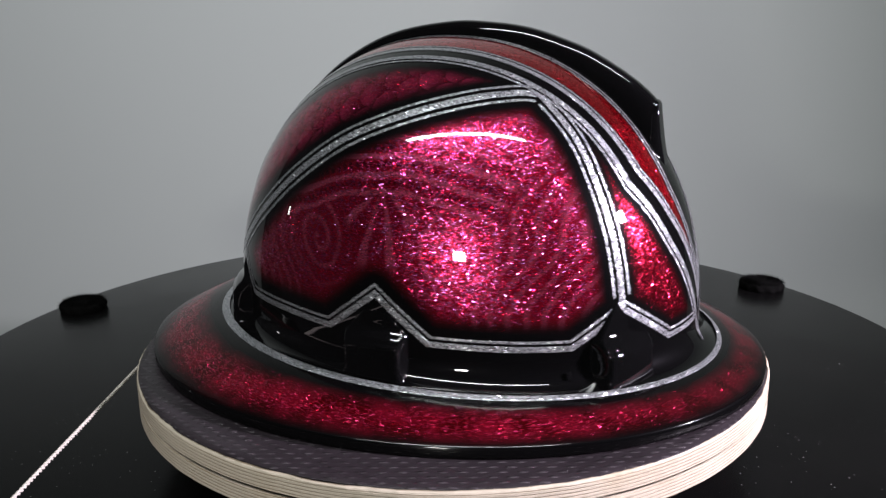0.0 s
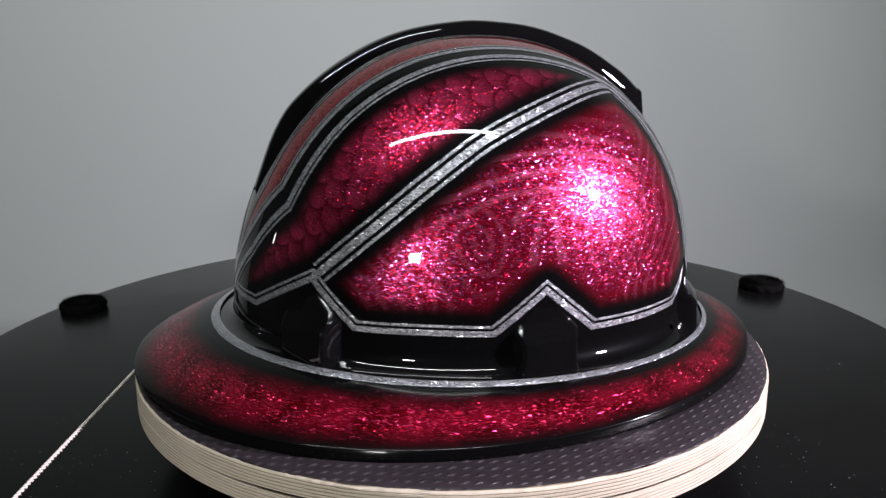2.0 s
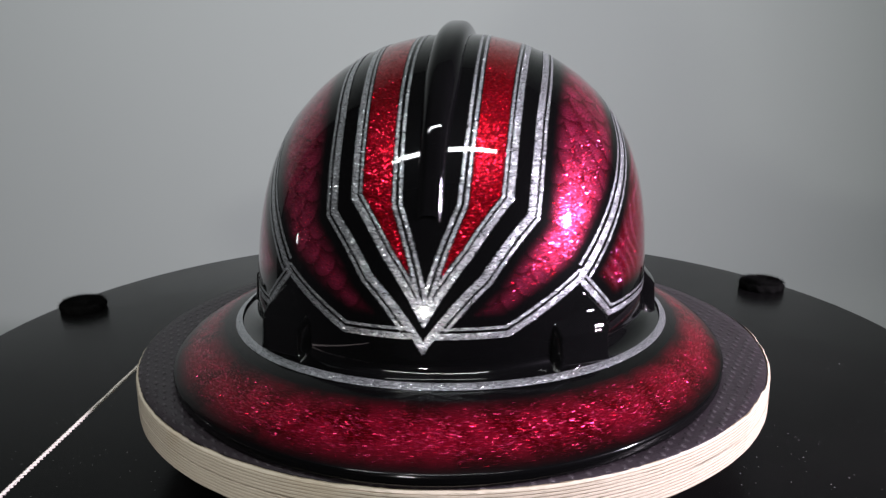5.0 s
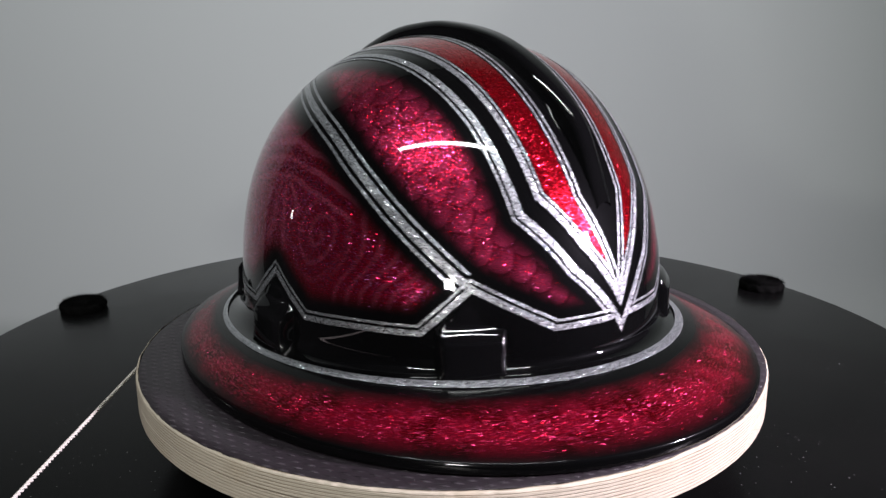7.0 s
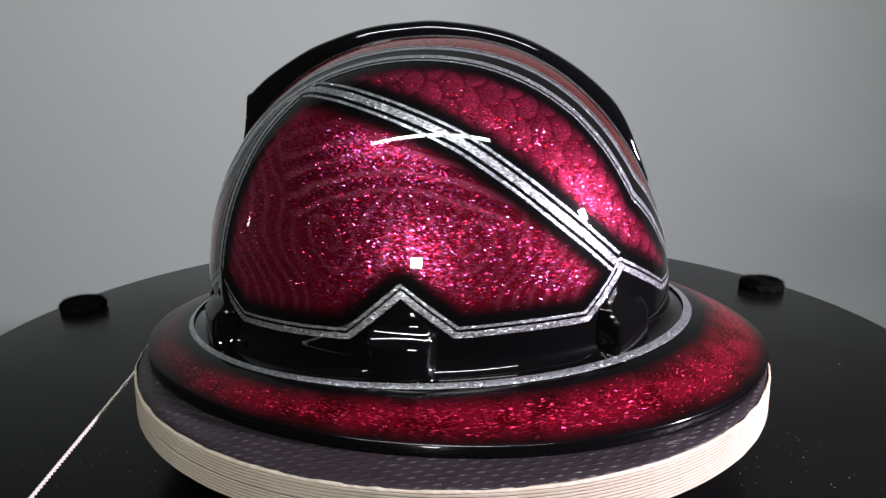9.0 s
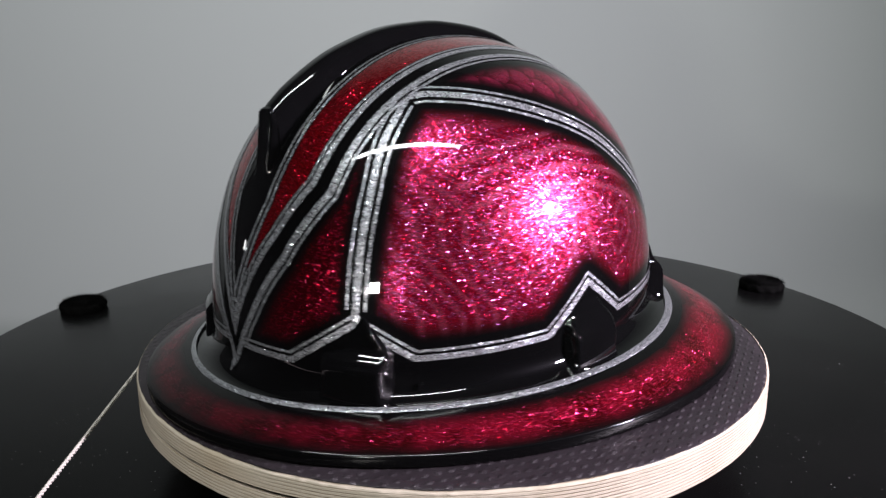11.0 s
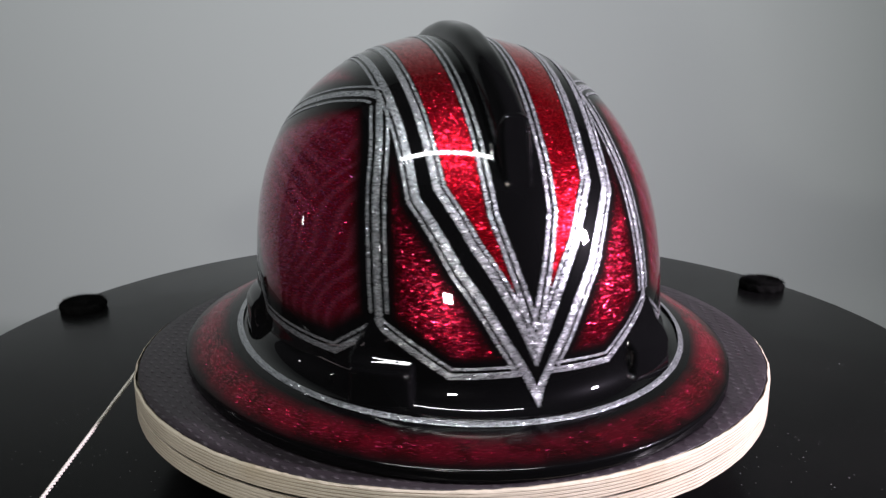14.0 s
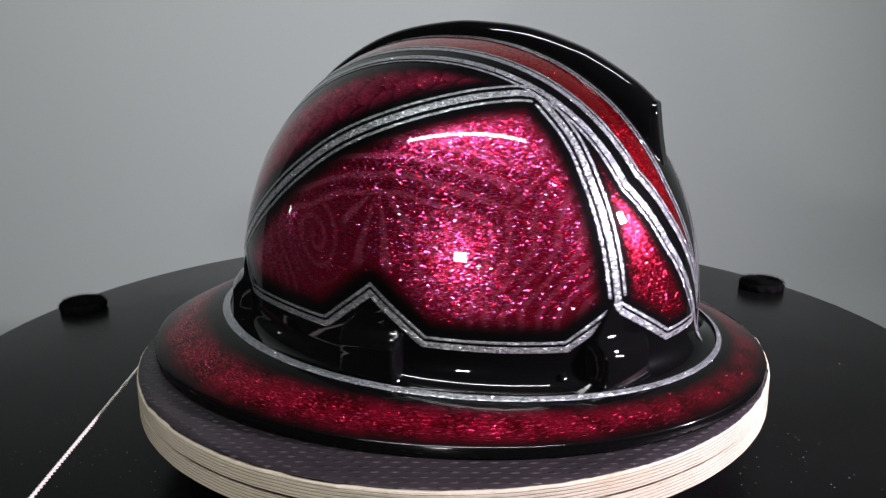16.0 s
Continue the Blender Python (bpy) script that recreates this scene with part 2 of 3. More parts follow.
FLAKE_TILT = 0.55
FLAKE_SHARE = 0.8
CANDY = candy("candy_paint")
BRIM_PAINT = candy("brim_candy_paint", True)
SILVER = silver_flake()
GLOSS_BLACK = plain("gloss_black_paint", (0.0026, 0.0026, 0.0029), 0.25, 0.2, 90, coat=1.0)
PLY = ply_edge()
FILM = film_face()
TABLE = table_black()
WALL = plain("grey_wall_paint", (0.56, 0.618, 0.592), 0.7, 0.03, 2.2, bump=0.0004)
# Walls out of view: the room's dimness is put into this dark colour.
UNLIT_WALL = plain("unlit_wall_tone", (0.045, 0.045, 0.048), 0.7, 0.05, 2.2)
# Ceiling and floor, unseen too, are toned down so little light comes back.
CEILING = plain("ceiling_paint", (0.16, 0.16, 0.16), 0.8, 0.03, 3)
FLOOR = plain("concrete_floor", (0.10, 0.10, 0.10), 0.6, 0.2, 5, bump=0.0006)
FELT = plain("black_felt", (0.005, 0.005, 0.005), 1.0, 0.4, 700, bump=0.0006)
CORD = plain("white_cord", (0.50, 0.47, 0.43), 0.8, 0.15, 900, bump=0.0004)
STEEL = plain("dark_steel", (0.05, 0.05, 0.052), 0.4, 0.2, 60, metal=0.6)


# ---- builders ----
def empty(name, at, label, category, group="", kind=""):
    ob = new(name)
    ob.location = at
    return tagged(ob, label, category, group, kind)


def link(name, verts, faces, mat, parent=None, label="", smooth=True):
    me = bpy.data.meshes.new(name)
    me.from_pydata([tuple(map(float, v)) for v in verts], [], faces)
    me.materials.append(mat)
    for f in me.polygons:
        f.use_smooth = smooth
    ob = new(name, me)
    if parent:
        ob.parent = parent
    if label:
        ob["label"] = label
    return ob


def part(name, bm, mat, parent=None, label="", smooth=True):
    me = bpy.data.meshes.new(name)
    bmesh.ops.recalc_face_normals(bm, faces=bm.faces)
    bm.to_mesh(me)
    bm.free()
    me.materials.append(mat)
    for f in me.polygons:
        f.use_smooth = smooth
    ob = new(name, me)
    if parent:
        ob.parent = parent
    if label:
        ob["label"] = label
    return ob


def box(name, size, at, mat, parent=None, label="", bevel=0.0):
    bm = bmesh.new()
    bmesh.ops.create_cube(bm, size=1.0, matrix=Matrix.Translation(at) @ Matrix.Diagonal((*size, 1)))
    if bevel:
        bmesh.ops.bevel(bm, geom=bm.edges[:], offset=bevel, segments=2, affect="EDGES", profile=0.5)
    return part(name, bm, mat, parent, label, smooth=False)


def lathe(profile, steps, wobble=None):
    """Vertices and faces of a turned body; profile: rows of (radius, z)."""
    verts, faces = [], []
    for j, (r, z) in enumerate(profile):
        for i in range(steps):
            a = math.tau * i / steps
            k = wobble(i, j) if wobble else 0.0
            verts.append(((r + k) * math.cos(a), (r + k) * math.sin(a), z))
    for j in range(len(profile) - 1):
        for i in range(steps):
            i2 = (i + 1) % steps
            faces.append((j * steps + i, j * steps + i2, (j + 1) * steps + i2, (j + 1) * steps + i))
    return verts, faces


# ---- the room ----
X0, X1, Y0, Y1, H = -2.2, 2.2, -2.4, 1.25, 3.6
tagged(box("floor", (X1 - X0 + 0.3, Y1 - Y0 + 0.3, 0.1), ((X0 + X1) / 2, (Y0 + Y1) / 2, -0.05), FLOOR), "plain unseen concrete workshop floor, toned dark for the dim room", "floor", kind="structure")
tagged(box("ceiling", (X1 - X0 + 0.3, Y1 - Y0 + 0.3, 0.1), ((X0 + X1) / 2, (Y0 + Y1) / 2, H + 0.05), CEILING), "plain unseen ceiling, toned dark for the dim room", "ceiling", kind="structure")
# Only the north wall is in view; the other three carry the unlit tone.
for nm, size, at in (("wall_north", (X1 - X0, 0.12, H), ((X0 + X1) / 2, Y1 + 0.06, H / 2)), ("wall_south", (X1 - X0, 0.12, H), ((X0 + X1) / 2, Y0 - 0.06, H / 2)),
                     ("wall_east", (0.12, Y1 - Y0, H), (X1 + 0.06, (Y0 + Y1) / 2, H / 2)), ("wall_west", (0.12, Y1 - Y0, H), (X0 - 0.06, (Y0 + Y1) / 2, H / 2))):
    tagged(box(nm, size, at, WALL if nm == "wall_north" else UNLIT_WALL), "plain smooth grey painted wall" if nm == "wall_north" else "plain unseen wall, coloured dark for the dim room", "wall", kind="structure")

# ---- the round table ----
TZ = -0.05                      # the table's face below the turntable's
TC, TR = (-0.0055, 0.092), 0.318
table = empty("round_table", (TC[0], TC[1], 0), "round satin-black table with light dust specks", "table")
zt = TOP + TZ
rim = [(TR - 0.003 + 0.003 * math.sin(a), zt - 0.003 + 0.003 * math.cos(a)) for a in (0, 0.4, 0.8, 1.2, 1.57)]
v, f = lathe([(0.0005, zt)] + rim + [(TR, zt - 0.018), (TR - 0.004, zt - 0.022), (0.0005, zt - 0.022)], 192)
link("tabletop", v, f, TABLE, table)
v, f = lathe([(0.001, zt - 0.023), (0.12, zt - 0.023), (0.12, zt - 0.028), (0.03, zt - 0.03), (0.03, 0.05), (0.035, 0.03), (0.22, 0.012), (0.22, 0.0), (0.001, 0.0)], 64)
link("pedestal", v, f, STEEL, table, "dark steel pedestal foot")


def felt_pad(x, y, r):
    """A low round pad with a ragged rim of fibres."""
    pad = empty("felt_pad", (x, y, zt), "small round fuzzy black pad on the table", "pad", "pads on the table")
    v, f = lathe([(0.0002, 0.0)] + [(r * 0.97, 0.0), (r, 0.0016), (r * 0.99, 0.0042), (r * 0.93, 0.0056), (0.0002, 0.0059)], 72, lambda i, j: 0.0007 * math.sin(i * 7.3 + j))
    link("pad_body", v, f, FELT, pad)
    rng = random.Random(5)
    verts, faces = [], []
    for _ in range(2600):
        a = rng.uniform(0, math.tau)
        q = r * math.sqrt(rng.uniform(0.1, 1.0))
        base = Vector((q * math.cos(a), q * math.sin(a), 0.0052 if q < r * 0.92 else rng.uniform(0.0015, 0.0048)))
        tip = base + Vector((math.cos(a) * (q / r) ** 3 * 0.0020 + rng.uniform(-0.0014, 0.0014), math.sin(a) * (q / r) ** 3 * 0.0020 + rng.uniform(-0.0014, 0.0014), rng.uniform(0.0004, 0.0026)))
        side = Vector((-math.sin(a), math.cos(a), 0)) * 0.00022
        k = len(verts)
        verts += [base - side, base + side, tip]
        faces.append((k, k + 1, k + 2))
    tagged(link("fuzz", verts, faces, FELT, pad), kind="stuff")
    return pad


felt_pad(-0.284, 0.196, 0.0168)
felt_pad(0.2535, 0.240, 0.0172)

# ---- the turntable ----
base = empty("bearing_base", (0, 0, zt), "low dark round bearing base under the plywood disc", "bearing")
v, f = lathe([(0.001, 0.0), (0.088, 0.0), (0.09, 0.002), (0.09, 0.006), (0.07, 0.008), (0.07, 0.03), (0.085, 0.032), (0.085, -TZ - 0.0172), (0.001, -TZ - 0.0172)], 96)
link("swivel", v, f, STEEL, base)

DISC_R = 0.1595
disc = empty("plywood_disc", (0, 0, TOP), "round birch plywood turntable disc with dark film face", "turntable")


def ply_layer(z_top, z_bot, chip):
    rng = random.Random(9)
    n, edge = 360, 0.0016 if chip else 0.0004
    jag = [rng.uniform(-1, 1) for _ in range(n)]
    jag = [0.5 * jag[i] + 0.25 * jag[i - 1] + 0.25 * jag[i - 2] for i in range(n)]
    slow = [0.0006 * math.sin(3 * math.tau * i / n + 1.0) for i in range(n)]

    def wobble(i, j):
        return slow[i] + (jag[i] * 0.0006 if chip and j < 2 else jag[i] * 0.00012) + (abs(jag[i]) * 0.0005 if not chip and j in (3, 4) and (i > 335 or i < 12) else 0)
    prof = [(DISC_R - 0.0012, z_top), (DISC_R - 0.0004, z_top - edge * 0.4), (DISC_R, z_top - edge), (DISC_R, z_bot + 0.0002), (DISC_R - 0.0002, z_bot), (0.02, z_bot)]
    return lathe(prof, n, wobble)


def gap(a):
    """Half of the open joint between the layers; closed on one side of the disc."""
    d = math.degrees(a) % 360
    return 0.0006 * max(0.0, min(1.0, (45 - d) / 30)) if d < 120 else 0.0006 * max(0.0, min(1.0, (d - 188) / 14))


v, f = ply_layer(0.0, -0.0086, True)
v = [(x, y, z + (gap(math.atan2(y, x)) if z < -0.006 and math.hypot(x, y) > 0.05 else 0)) for x, y, z in v]
link("upper_layer", v, f, PLY, disc, "pale plywood layer with chipped upper rim", smooth=False)
v, f = ply_layer(-0.0088, -0.0170, False)
v = [(x, y, z - (gap(math.atan2(y, x)) if z > -0.0100 else 0)) for x, y, z in v]
link("lower_layer", v, f, PLY, disc, "pale plywood layer", smooth=False)
v, f = lathe([(0.0004, 0.0)] + [(DISC_R * k / 24, 0.0003) for k in range(1, 24)] + [(DISC_R - 0.0018, 0.0003), (DISC_R - 0.0014, -0.0003)], 360)
link("film_face", v, f, FILM, disc, "dark brown textured film")

# ---- the cord that pulls the disc round ----
CORD_AT = (-DISC_R - 0.0006, -0.012, TOP - 0.0086)
cord = empty("pull_cord", CORD_AT, "thin twisted white cord drawn off the disc", "cord")


def strand(phase):
    verts, faces, n, m = [], [], 340, 6
    for i in range(n + 1):
        y = -0.22 * i / n
        a = phase + 2 * math.pi * i / 7.5
        cx, cz = 0.00042 * math.cos(a), 0.00042 * math.sin(a)
        for k in range(m):
            b = math.tau * k / m
            verts.append((cx + 0.00055 * math.cos(b), y, cz + 0.00055 * math.sin(b)))
    for i in range(n):
        for k in range(m):
            k2 = (k + 1) % m
            faces.append((i * m + k, i * m + k2, (i + 1) * m + k2, (i + 1) * m + k))
    return verts, faces


for ph in (0.0, math.pi):
    v, f = strand(ph)
    link("strand", v, f, CORD, cord)

# ---- the hard hat ----
HX0, HF, HR, HB, HT, HZ = 0.0061, 0.1194, 0.1170, 0.0984, 0.1553, 0.0276
LEAN = -0.0244                  # the crown leans a little to one side of the brim


def fullness(c):
    """Exponents of the crown's profile (across, up) at a bearing with cosine c."""
    q, p = (2.168, 2.068) if c > 0 else (2.2318, 1.7798)
    return q * c * c + 1.985 * (1 - c * c), p * c * c + 2.7978 * (1 - c * c)


CENTRE = Vector((0.006, 0, 0.03))
RING = (0.0055, 0.1303, 0.1257, 0.1087)
EDGE = (-0.008, 0.1656, 0.1514, 0.1357)


def oval(o, a):
    x0, fr, re, b = o
    return x0 + (fr if math.cos(a) > 0 else re) * math.cos(a), b * math.sin(a)


def ring_z(x):
    return 0.0167 - 0.0372 * x + 0.0527 * x * x


def crown_rows(steps):
    """Rings of the shell from its top down to the silver line at the brim."""
    rows = []
    for k in range(1, 131):
        t = (k / 130) ** 0.8 * math.pi / 2
        row = []
        for i in range(steps):
            a = math.tau * i / steps
            q, p = fullness(math.cos(a))
            rho, h = math.sin(t) ** (2 / q), max(0.0, math.cos(t)) ** (2 / p)
            row.append((*oval((HX0, HF * rho, HR * rho, HB * rho), a), HZ + (HT - HZ) * h))
        rows.append(row)
    body = rows[-1]
    for k in range(1, 15):
        q = k / 14
        row = []
        for i in range(steps):
            bx, by, bz = body[i]
            rx, ry = oval(RING, math.tau * i / steps)
            w = q ** 2.6
            row.append((bx + (rx - bx) * w, by + (ry - by) * w, bz + (ring_z(rx) - bz) * (1 - (1 - q) ** 1.5)))
        rows.append(row)
    return rows


STEPS = 400
hat = empty("hard_hat", (0, 0, TOP), "glossy black and candy-red flake full-brim hard hat", "hard hat")
rows = crown_rows(STEPS)
cv = [(HX0, 0, HT)] + [p for r in rows for p in r]
cf = [(0, 1 + i, 1 + (i + 1) % STEPS) for i in range(STEPS)]
for j in range(len(rows) - 1):
    for i in range(STEPS):
        a, b = 1 + j * STEPS + i, 1 + j * STEPS + (i + 1) % STEPS
        cf.append((a, a + STEPS, b + STEPS, b))
crown = link("crown", cv, cf, CANDY, hat, "candy-red flake panels faded to black")
from mathutils.bvhtree import BVHTree
from mathutils.kdtree import KDTree
SKIN = BVHTree.FromPolygons(cv, cf)


def toward(az, el):
    a, e = radians(az), radians(el)
    return Vector((math.cos(e) * math.cos(a), math.cos(e) * math.sin(a), math.sin(e)))


def on_skin(d):
    hit, nor, _, _ = SKIN.ray_cast(CENTRE, d)
    while hit is None:
        d = (d + Vector((0, 0, 0.004))).normalized()
        hit, nor, _, _ = SKIN.ray_cast(CENTRE, d)
    if nor.dot(d) < 0:
        nor = -nor
    return hit, nor


def flat_to_dir(x, y):
    """From the chart (degrees from the top of the crown) to a direction."""
    return toward(math.degrees(math.atan2(y, x)), 90 - math.hypot(x, y))


# Lines of the paint scheme. Long lines beside the ridge: chart places; others: bearing and height in degrees.
LINE_1 = [(83.3, 0), (70.2, -4.4), (60.7, -6.9), (50.6, -6.8), (40, -6.5), (0, -6.9), (-20, -7.3), (-40.8, -7.7), (-59.0, -7.8), (-70.0, -3.6), (-80.2, 0)]
LINE_2 = [(87.9, 0), (65.6, -12.6), (53.1, -17.3), (45, -16.8), (34.3, -16.4), (19, -16.5), (6, -16.6), (-6.5, -16.7), (-19, -16.7), (-30, -16.9), (-41, -17.5), (-55.5, -18.7), (-68.5, -11.0), (-82.4, 0)]
LINE_3 = [(95.2, 0), (82.7, -9.2), (69.1, -17.0), (53.0, -22.3), (43, -21.0), (32.4, -20.4), (17.5, -20.4), (5, -20.6), (-7, -20.9), (-20, -21.4), (-30, -21.8), (-38, -22.3), (-56.8, -24.6), (-72.4, -15.4), (-87.8, 0)]
ZIGZAG = [(-3.0, -0.5), (-16.4, -1.0), (-30.2, 7.8), (-42.2, 0.5), (-58, 1.0), (-74.7, 1.7), (-88.0, 12.9), (-101.3, 3.1), (-117, 3.9), (-134, 4.0), (-145, 13.9), (-163, 4.6), (-177.6, 4.6)]
DIAGONAL = [(-145, 13.8), (-130.8, 26.2), (-117, 37.2), (-102, 46.2), (-83, 52.3), (-63, 55.5), (-46, 55.9), (-38.5, 54.8)]
FRONT = [(-38.0, 54.2), (-33.8, 44.0), (-32.3, 33.0), (-31.1, 22.0), (-30.2, 7.8)]


def bend(pts, sharp, n=10):
    """Dense places along pts: straight between sharp corners, smooth elsewhere."""
    out = []
    P = [Vector((*p, 0)) for p in pts]
    for i in range(len(P) - 1):
        p1, p2 = P[i], P[i + 1]
        t1 = (p2 - p1) if i in sharp or i == 0 else (p2 - P[i - 1]) / 2
        t2 = (p2 - p1) if i + 1 in sharp or i + 2 >= len(P) else (P[i + 2] - p1) / 2
        for k in range(n):
            s = k / n
            h = (2 * s ** 3 - 3 * s ** 2 + 1) * p1 + (s ** 3 - 2 * s ** 2 + s) * t1 + (-2 * s ** 3 + 3 * s ** 2) * p2 + (s ** 3 - s ** 2) * t2
            out.append((h.x, h.y))
    out.append(tuple(pts[-1]))
    return out


def mirrored(ds):
    return [Vector((d.x, -d.y, d.z)) for d in ds]


def loop_of(line, sharp):
    half = [flat_to_dir(x, y) for x, y in bend(line, sharp, 14)]
    return half + mirrored(half)[::-1][1:-1]


ALL = {"l1": loop_of(LINE_1, {0, 2, 8, 10}), "l2": loop_of(LINE_2, {0, 1, 2, 11, 12, 13}), "l3": loop_of(LINE_3, {0, 1, 2, 3, 12, 13, 14}),
       "zig": [toward(*p) for p in bend(ZIGZAG, set(range(13)) - {4, 8}, 14)], "diag": [toward(*p) for p in bend(DIAGONAL, set(), 16)], "front": [toward(*p) for p in bend(FRONT, set(), 16)]}


def stripe(name, dirs, offset, width, lift, closed=False, mat=None):
    """A painted line: a narrow band laid on the crown along dirs, moved sideways by offset."""
    pts = [on_skin(d) for d in dirs]
    n = len(pts)
    verts, faces = [], []
    for i in range(n):
        p, nor = pts[i]
        a = pts[(i - 1) % n][0] if closed or i else None
        b = pts[(i + 1) % n][0] if closed or i < n - 1 else None
        s1 = nor.cross(p - a).normalized() if a is not None and (p - a).length > 1e-7 else None
        s2 = nor.cross(b - p).normalized() if b is not None and (b - p).length > 1e-7 else None
        s1, s2 = s1 or s2, s2 or s1
        mid = (s1 + s2)
        mid = mid.normalized() if mid.length > 1e-4 else s1
        mid *= min(2.6, 1 / max(0.2, mid.dot(s1)))
        for k in (-1, -0.5, 0, 0.5, 1):
            q = p + mid * (offset + k * width / 2)
            h, hn = on_skin((q - CENTRE).normalized())
            verts.append(h + hn * (lift - (0.00003 if abs(k) == 1 else 0)))
    m = 5
    for i in range(n if closed else n - 1):
        i2 = (i + 1) % n
        for k in range(m - 1):
            faces.append((i * m + k, i * m + k + 1, i2 * m + k + 1, i2 * m + k))
    return link(name, verts, faces, mat or SILVER, hat)


def above_zigzag(dirs):
    """The runs of a closed line that lie above the zigzag, one on each side."""
    zx, zy = [p[0] for p in ZIGZAG[::-1]], [p[1] for p in ZIGZAG[::-1]]
    half = dirs[:len(dirs) // 2 + 1]
    return [d for d in half if math.degrees(math.asin(d.z)) > np.interp(-abs(math.degrees(math.atan2(d.y, d.x))), zx, zy) + 1.0]


stripe("stripe_ground", ALL["l1"], 0.0, 0.0052, 0.00012, True, GLOSS_BLACK)
stripe("stripe_ground", ALL["l2"], -0.0008, 0.0062, 0.00012, True, GLOSS_BLACK)
for off, w in ((0.00135, 0.0013), (-0.00135, 0.0013)):
    stripe("ridge_stripe", ALL["l1"], off, w, 0.00022, True)
for off, w in ((0.0, 0.0027), (-0.00280, 0.0011)):
    stripe("inner_stripe", ALL["l2"], off, w, 0.00022, True)
stripe("outer_stripe", ALL["l3"], 0.0, 0.0030, 0.00034, True)
run = above_zigzag(ALL["l3"])
stripe("outer_stripe", run, 0.00320, 0.0012, 0.00032)
stripe("outer_stripe", mirrored(run), -0.00320, 0.0012, 0.00032)
for nm, key, bands, lift in (("zigzag_stripe", "zig", ((0.0, 0.0026), (-0.0030, 0.0012)), 0.00016),
                             ("diagonal_stripe", "diag", ((0.0, 0.0034), (0.0041, 0.0013), (-0.0041, 0.0013)), 0.00020),
                             ("front_stripe", "front", ((0.0, 0.0029), (0.0037, 0.0012), (-0.0037, 0.0012)), 0.00025)):
    for off, w in bands:
        # the thin side lines stop short of the crossing lines
        run = ALL[key][2:-3] if off and key != "zig" else ALL[key]
        stripe(nm, run, off, w, lift)
        stripe(nm, mirrored(run), -off, w, lift)


def crown_paint():
    """Per-vertex panel number, fade to black towards the lines, and a chart for the airbrushed patterns."""
    tree_pts = [on_skin(d)[0] for key in ("l3", "zig", "diag", "front") for d in ALL[key]]
    tree_pts += [Vector((p.x, -p.y, p.z)) for p in tree_pts]
    kd = KDTree(len(tree_pts))
    for i, p in enumerate(tree_pts):
        kd.insert(p, i)
    kd.balance()

    def lateral(line):
        pts = sorted(((x, -y) for x, y in bend(line, set(range(20)), 4)))
        return [p[0] for p in pts], [p[1] for p in pts]
    l1, l2, l3 = lateral(LINE_1), lateral(LINE_2), lateral(LINE_3)
    zx, zy = [-180.0] + [p[0] for p in ZIGZAG[::-1]] + [0.0], [3.6] + [p[1] for p in ZIGZAG[::-1]] + [-0.4]
    dx, dy = [p[0] for p in DIAGONAL], [p[1] for p in DIAGONAL]
    fx, fy = [p[1] for p in FRONT[::-1]], [p[0] for p in FRONT[::-1]]
    zone, fade, chart = [], [], []
    for co in cv:
        p = Vector(co)
        d = p - CENTRE
        az = -abs(math.degrees(math.atan2(d.y, d.x)))
        el = math.degrees(math.atan2(d.z, math.hypot(d.x, d.y)))
        r = 90 - el
        X, Y = r * math.cos(radians(az)), -r * math.sin(radians(az))
        z, k = 1.0, 0.0
        if Y < np.interp(X, *l1, left=0, right=0):
            k = 0.0
        elif Y < np.interp(X, *l2, left=0, right=0):
            z, k = 0.0, 1.0
        elif Y < np.interp(X, *l3, left=0, right=0):
            k = 0.0
        elif el > np.interp(az, zx, zy):
            near = kd.find(p)[2]
            s = max(0.0, min(1.0, (near - 0.0070) / 0.0105))
            k = s * s * (3 - 2 * s)
            if az > np.interp(el, fx, fy) and el < 54:
                z = 3.0
                s = max(0.0, min(1.0, (near - 0.0048) / 0.0075))
                k = s * s * (3 - 2 * s)
            elif az > -145 and el < np.interp(az, dx, dy):
                z = 2.0
        zone.append(z)
        fade.append(k)
        chart.extend((math.copysign(1, d.y) * 0.0019 * Y + 0.0, -0.0019 * X if z == 1 else 0.0019 * X, 0.0019 * el) if z == 1 else (0.0019 * X, 0.0019 * el, 0.0019 * Y * math.copysign(1, d.y)))
    for nm, vals in (("zone", zone), ("fade", fade)):
        crown.data.attributes.new(nm, "FLOAT", "POINT").data.foreach_set("value", vals)
    crown.data.attributes.new("chart", "FLOAT_VECTOR", "POINT").data.foreach_set("vector", chart)


crown_paint()

# brim: out from the silver line, over the rolled lip and back below
bv, bf, bfade = [], [], []
BN = 360
prof = [(k / 16, 1 - (k / 16) ** 1.25, 0.0) for k in range(0, 17)]
for i_row, (q, drop, _) in enumerate(prof):
    for i in range(BN):
        a = math.tau * i / BN
        rx, ry = oval(RING, a)
        ex, ey = oval(EDGE, a)
        w = q * 0.985
        rise = 0.03 * ex * ex
        bv.append((rx + (ex - rx) * w, ry + (ey - ry) * w, 0.0052 + rise + (ring_z(rx) - 0.0052 - rise) * drop))
        bfade.append(max(0.0, min(1.0, (q - 0.20) / 0.30)) * max(0.0, min(1.0, (0.97 - q) / 0.27)) * (1 - 0.68 * max(0.0, math.cos(a)) ** 2.4))
lip = [(0.997, 0.0047), (1.0, 0.0036), (1.0, 0.0019), (0.995, 0.0006), (0.985, 0.0004), (0.96, 0.0004), (0.90, 0.004), (0.5, 0.009), (0.0, 0.010)]
